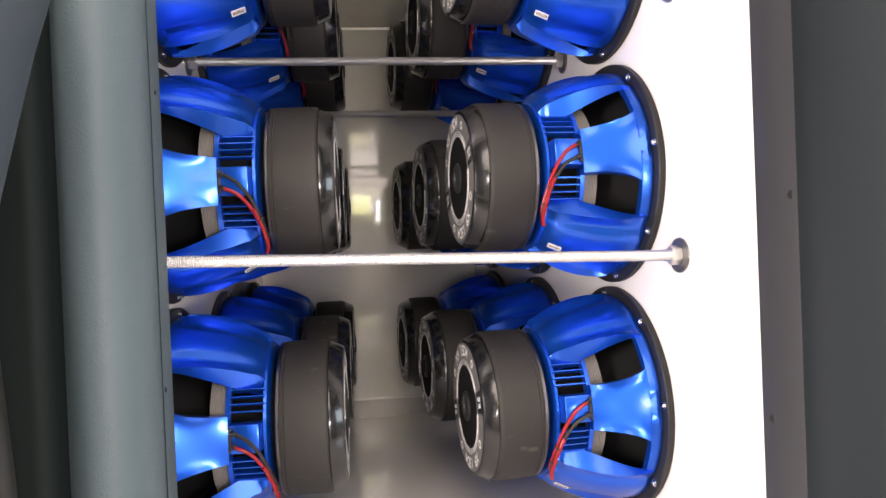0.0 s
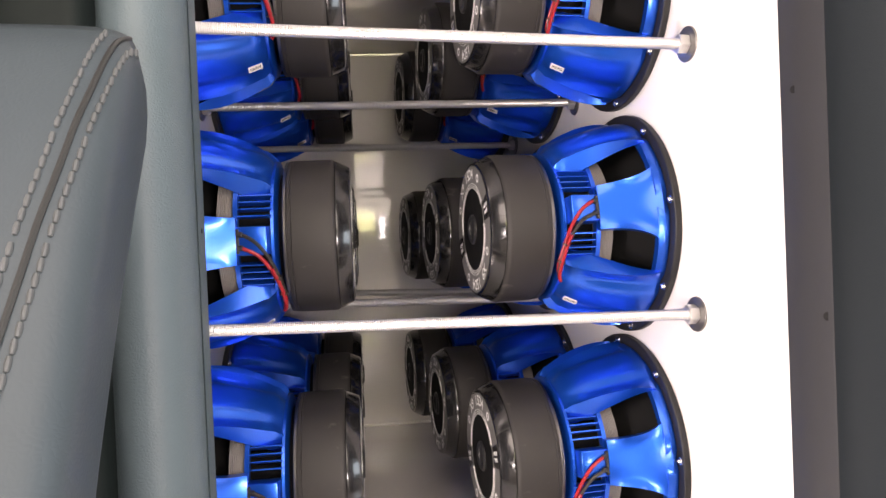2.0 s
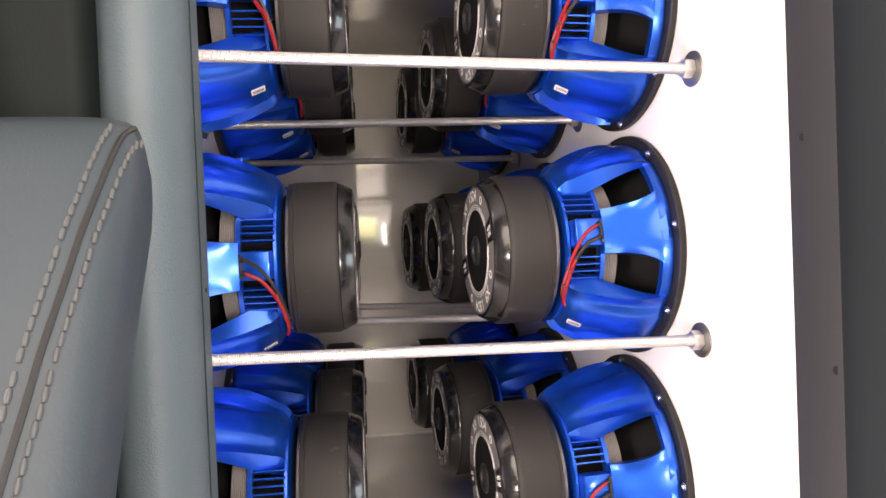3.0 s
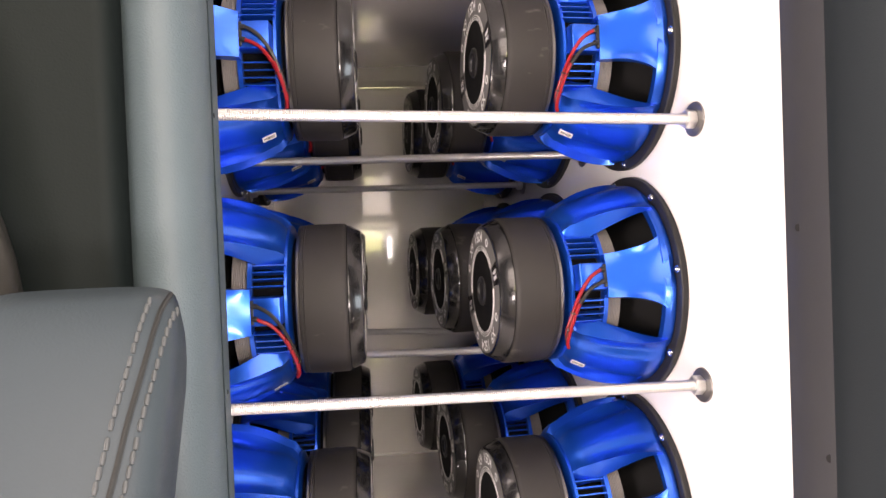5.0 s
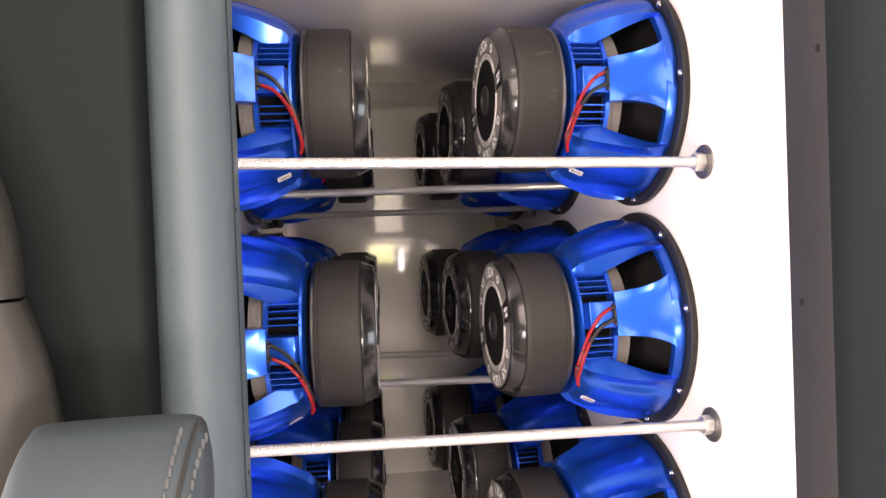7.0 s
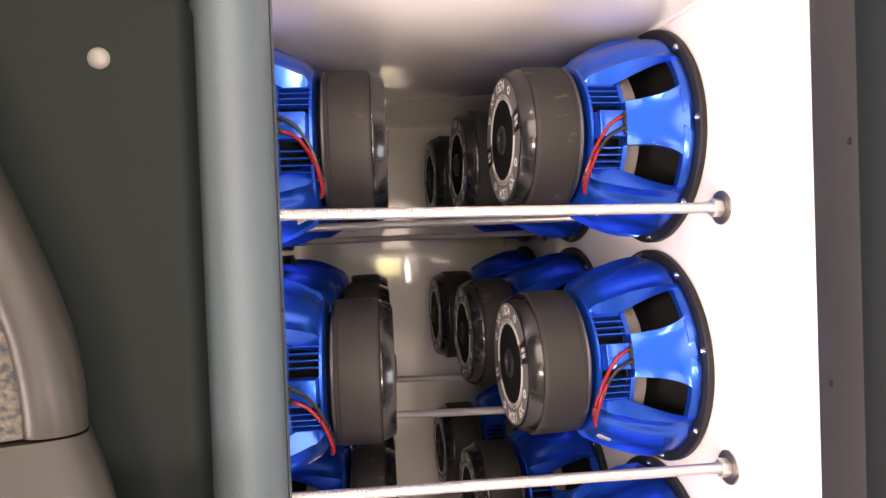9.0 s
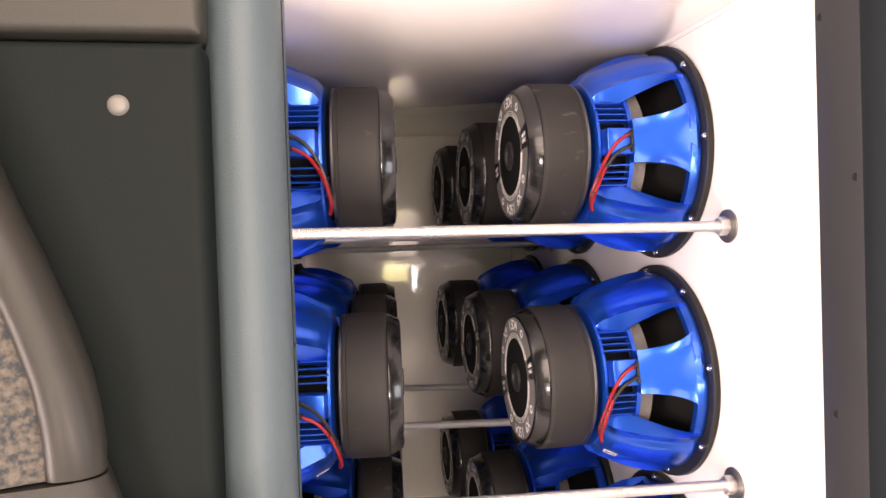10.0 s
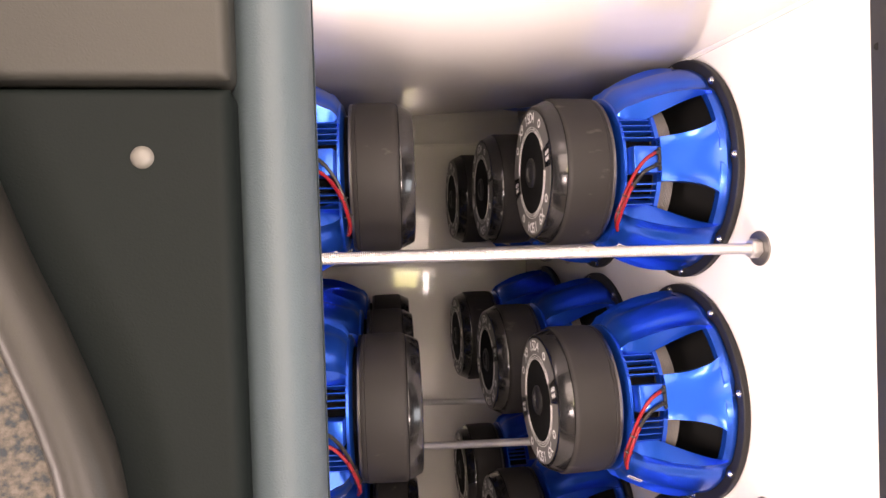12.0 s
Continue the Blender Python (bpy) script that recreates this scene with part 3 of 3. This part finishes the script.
def bolster_bm(z0, z1, width, puff, nz=20):
    """The padded leather border of the backrest: from the cloth's seam round the outer edge to the back."""
    bm = bmesh.new()
    rings = []
    for i in range(nz + 1):
        z = z0 + (z1 - z0) * i / nz
        end = min(i, nz - i) / nz
        pinch = 0.0035 * max(0, 1 - end * 9) ** 2
        xe = edge_x(z) - pinch
        xi = xe - width
        pts = []
        for k in range(15):
            a = math.pi * k / 14
            x = xi + (xe - xi) * (1 - math.cos(a)) / 2
            pts.append((x, -0.815 - (puff - pinch) * math.sin(a) ** 0.8 + 0.008 * (k / 14) ** 2))
        pts += [(xe - 0.001, -0.800), (xe - 0.010, -0.773), (xi, -0.773)]
        rings.append([bm.verts.new((x, y, z)) for x, y in pts])
    n = len(rings[0])
    for a, b in zip(rings, rings[1:]):
        for k in range(n):
            bm.faces.new((a[k], a[(k + 1) % n], b[(k + 1) % n], b[k]))
    bm.faces.new(rings[0][::-1])
    bm.faces.new(rings[-1])
    return bm


part("upper_bolster", bolster_bm(0.8290, 1.10, 0.028, 0.013), SEAT, seat, "warm grey leather bolster")
part("lower_bolster", bolster_bm(0.42, 0.8270, 0.16, 0.020), SEAT, seat, "warm grey leather bolster")


def cloth_bm():
    bm = bmesh.new()
    grid = []
    for i in range(17):
        z = 0.8290 + 0.271 * i / 16
        xi = edge_x(z) - 0.0265
        row = []
        for k in range(13):
            t = k / 12
            row.append(bm.verts.new((xi - 0.26 * t, -0.815 - 0.030 * math.sin(math.pi * (0.02 + 0.96 * t)), z)))
        grid.append(row)
    for a, b in zip(grid, grid[1:]):
        for k in range(12):
            bm.faces.new((a[k], a[k + 1], b[k + 1], b[k]))
    r = bmesh.ops.extrude_face_region(bm, geom=bm.faces[:])
    for v in r["geom"]:
        if isinstance(v, bmesh.types.BMVert):
            v.co.y = -0.775
    return bm


part("cloth_centre", cloth_bm(), CLOTH, seat, "speckled grey-brown woven cloth centre")
stitch = mesh_of(lathe([(0.0, -0.0026), (0.0008, -0.0023), (0.0011, 0.0), (0.0008, 0.0023), (0.0, 0.0026)], 8, False), "stitch", THREAD)
for i in range(30):
    z = 0.834 + 0.0068 * i
    part("stitch", stitch, THREAD, seat, "", pose(edge_x(z) - 0.0235, -0.8218, z, 0, -20, 0))

# the armrest: a padded bar that comes down towards the camera's side
ARM = [Vector(p) for p in ((-0.3045, -0.8440, 0.7634), (-0.3045, -0.8510, 0.7532), (-0.3045, -0.8585, 0.7431), (-0.3046, -0.8670, 0.7319), (-0.3060, -0.8870, 0.7037), (-0.3079, -0.9100, 0.6655), (-0.3106, -0.9370, 0.6115), (-0.3142, -0.9670, 0.5406), (-0.3178, -0.9920, 0.4675), (-0.3212, -1.0070, 0.4000))]


def armrest_bm():
    """The bar's rounded section, swept along its line with a domed end."""
    bm = bmesh.new()
    rings = []
    for i, p in enumerate(ARM):
        d = (ARM[min(i + 1, len(ARM) - 1)] - ARM[max(i - 1, 0)]).normalized()
        up = Vector((0, d.z, -d.y))
        if up.y > 0:
            up = -up
        k = (0.55, 0.80, 0.92, 0.98, 1, 1, 1, 1, 1, 0.9)[i]
        ring = []
        for q in range(40):
            a = 2 * math.pi * q / 40
            c, s = math.cos(a), math.sin(a)
            x = math.copysign(abs(c) ** 0.52, c) * 0.0445 * (0.74 + 0.26 * k)
            h = math.copysign(abs(s) ** 0.5, s) * 0.029 * k
            ring.append(bm.verts.new(p + Vector((x, 0, 0)) + up * h))
        rings.append(ring)
    for a, b in zip(rings, rings[1:]):
        for q in range(40):
            bm.faces.new((a[q], a[(q + 1) % 40], b[(q + 1) % 40], b[q]))
    bm.faces.new(rings[0][::-1])
    bm.faces.new(rings[-1])
    return bm


def arm_top(t, shift):
    """A point on the seam along the armrest's upper face, t from its end to its foot, shifted sideways."""
    left, i = t * sum((b - a).length for a, b in zip(ARM, ARM[1:])), 0
    while i < len(ARM) - 2 and left > (ARM[i + 1] - ARM[i]).length:
        left -= (ARM[i + 1] - ARM[i]).length
        i += 1
    p = ARM[i].lerp(ARM[i + 1], left / (ARM[i + 1] - ARM[i]).length)
    d = (ARM[i + 1] - ARM[i]).normalized()
    up = Vector((0, d.z, -d.y))
    if up.y > 0:
        up = -up
    side = 0.0385 - 0.12 * (0.764 - p.z) + shift
    k = float(np.interp(t, (0, 0.03, 0.06, 0.10, 0.17), (0.55, 0.80, 0.92, 0.98, 1.0)))
    h = 0.029 * k * (1 - min(0.99, abs(side) / (0.0445 * (0.74 + 0.26 * k))) ** (1 / 0.52 * 2)) ** 0.25
    return p + Vector((side, 0, 0)) + up * (h + 0.0003), d


arm = part("armrest", armrest_bm(), ARMLEATHER, seat, "padded grey leather armrest with double stitched seam", None, True, 80)
part("seam", tube([arm_top(0.005 + 0.82 * i / 24, 0)[0] for i in range(25)], 0.0012, 6), SEATDARK, arm, "pressed seam of the armrest")
for off in (-0.0054, 0.0044):
    for i in range(60):
        p, d = arm_top(0.03 + 0.8 * i / 60, off)
        part("stitch", stitch, THREAD, arm, "", Matrix.Translation(p) @ d.to_track_quat("Z", "Y").to_matrix().to_4x4())

# ---- cabin round it ----
def pierced(axis, at, thick, u0, u1, v0, v1, holes):
    """A wall across an axis with rectangular openings (u0, u1, v0, v1) through it."""
    us = sorted({u0, u1, *[h[0] for h in holes], *[h[1] for h in holes]})
    vs = sorted({v0, v1, *[h[2] for h in holes], *[h[3] for h in holes]})
    bms = []
    for a, b in zip(us, us[1:]):
        for c, d in zip(vs, vs[1:]):
            mu, mv = (a + b) / 2, (c + d) / 2
            if any(h[0] < mu < h[1] and h[2] < mv < h[3] for h in holes):
                continue
            lo, hi = {"x": ((at, a, c), (at + thick, b, d)), "y": ((a, at, c), (b, at + thick, d)), "z": ((a, c, at), (b, d, at + thick))}[axis]
            bms.append(box_bm(*lo, *hi))
    bm = join_bms(bms)
    bmesh.ops.remove_doubles(bm, verts=bm.verts, dist=1e-5)
    return bm


# openings are put in round the lamps; this shell stays out of view
structure("wall_1", pierced("x", -1.49, 0.04, -3.04, 1.64, 0.0, 1.62, [(-1.25, -0.25, 0.07, 0.93)]), TRIMPALE, "unseen grey trimmed side wall with an opening added for a lamp", "wall")
structure("wall_2", pierced("x", 1.45, 0.04, -3.04, 1.64, 0.0, 1.62, [(-2.08, -1.12, 0.21, 0.83)]), TRIMPALE, "unseen grey trimmed side wall of the vehicle with a low opening added for a lamp", "wall")
structure("wall_3", pierced("y", -3.04, 0.04, -1.45, 1.45, 0.0, 1.62, [(-0.48, -0.02, 0.855, 1.185), (0.085, 0.165, 0.73, 1.07), (-1.1, -0.6, 0.06, 0.48), (0.3, 1.1, 0.06, 0.48)]), TRIMPALE, "unseen grey trimmed rear wall with openings put in for the lamps", "wall")
structure("wall_4", box_bm(-1.45, 1.6, 0, 1.45, 1.64, 1.62), TRIMPALE, "grey trimmed end wall of the vehicle", "wall")
structure("ground", box_bm(-1.45, -3.0, -0.04, 1.45, 1.6, 0.0), CARPET, "unseen vehicle floor, carpet made pale to bounce light up", "floor")
structure("headliner", pierced("z", 1.62, 0.04, -1.45, 1.45, -3.0, 1.6, [(-1.0, 1.0, -2.55, -1.25)]), LINER, "unseen pale grey cloth headliner with an opening added for a lamp", "ceiling")
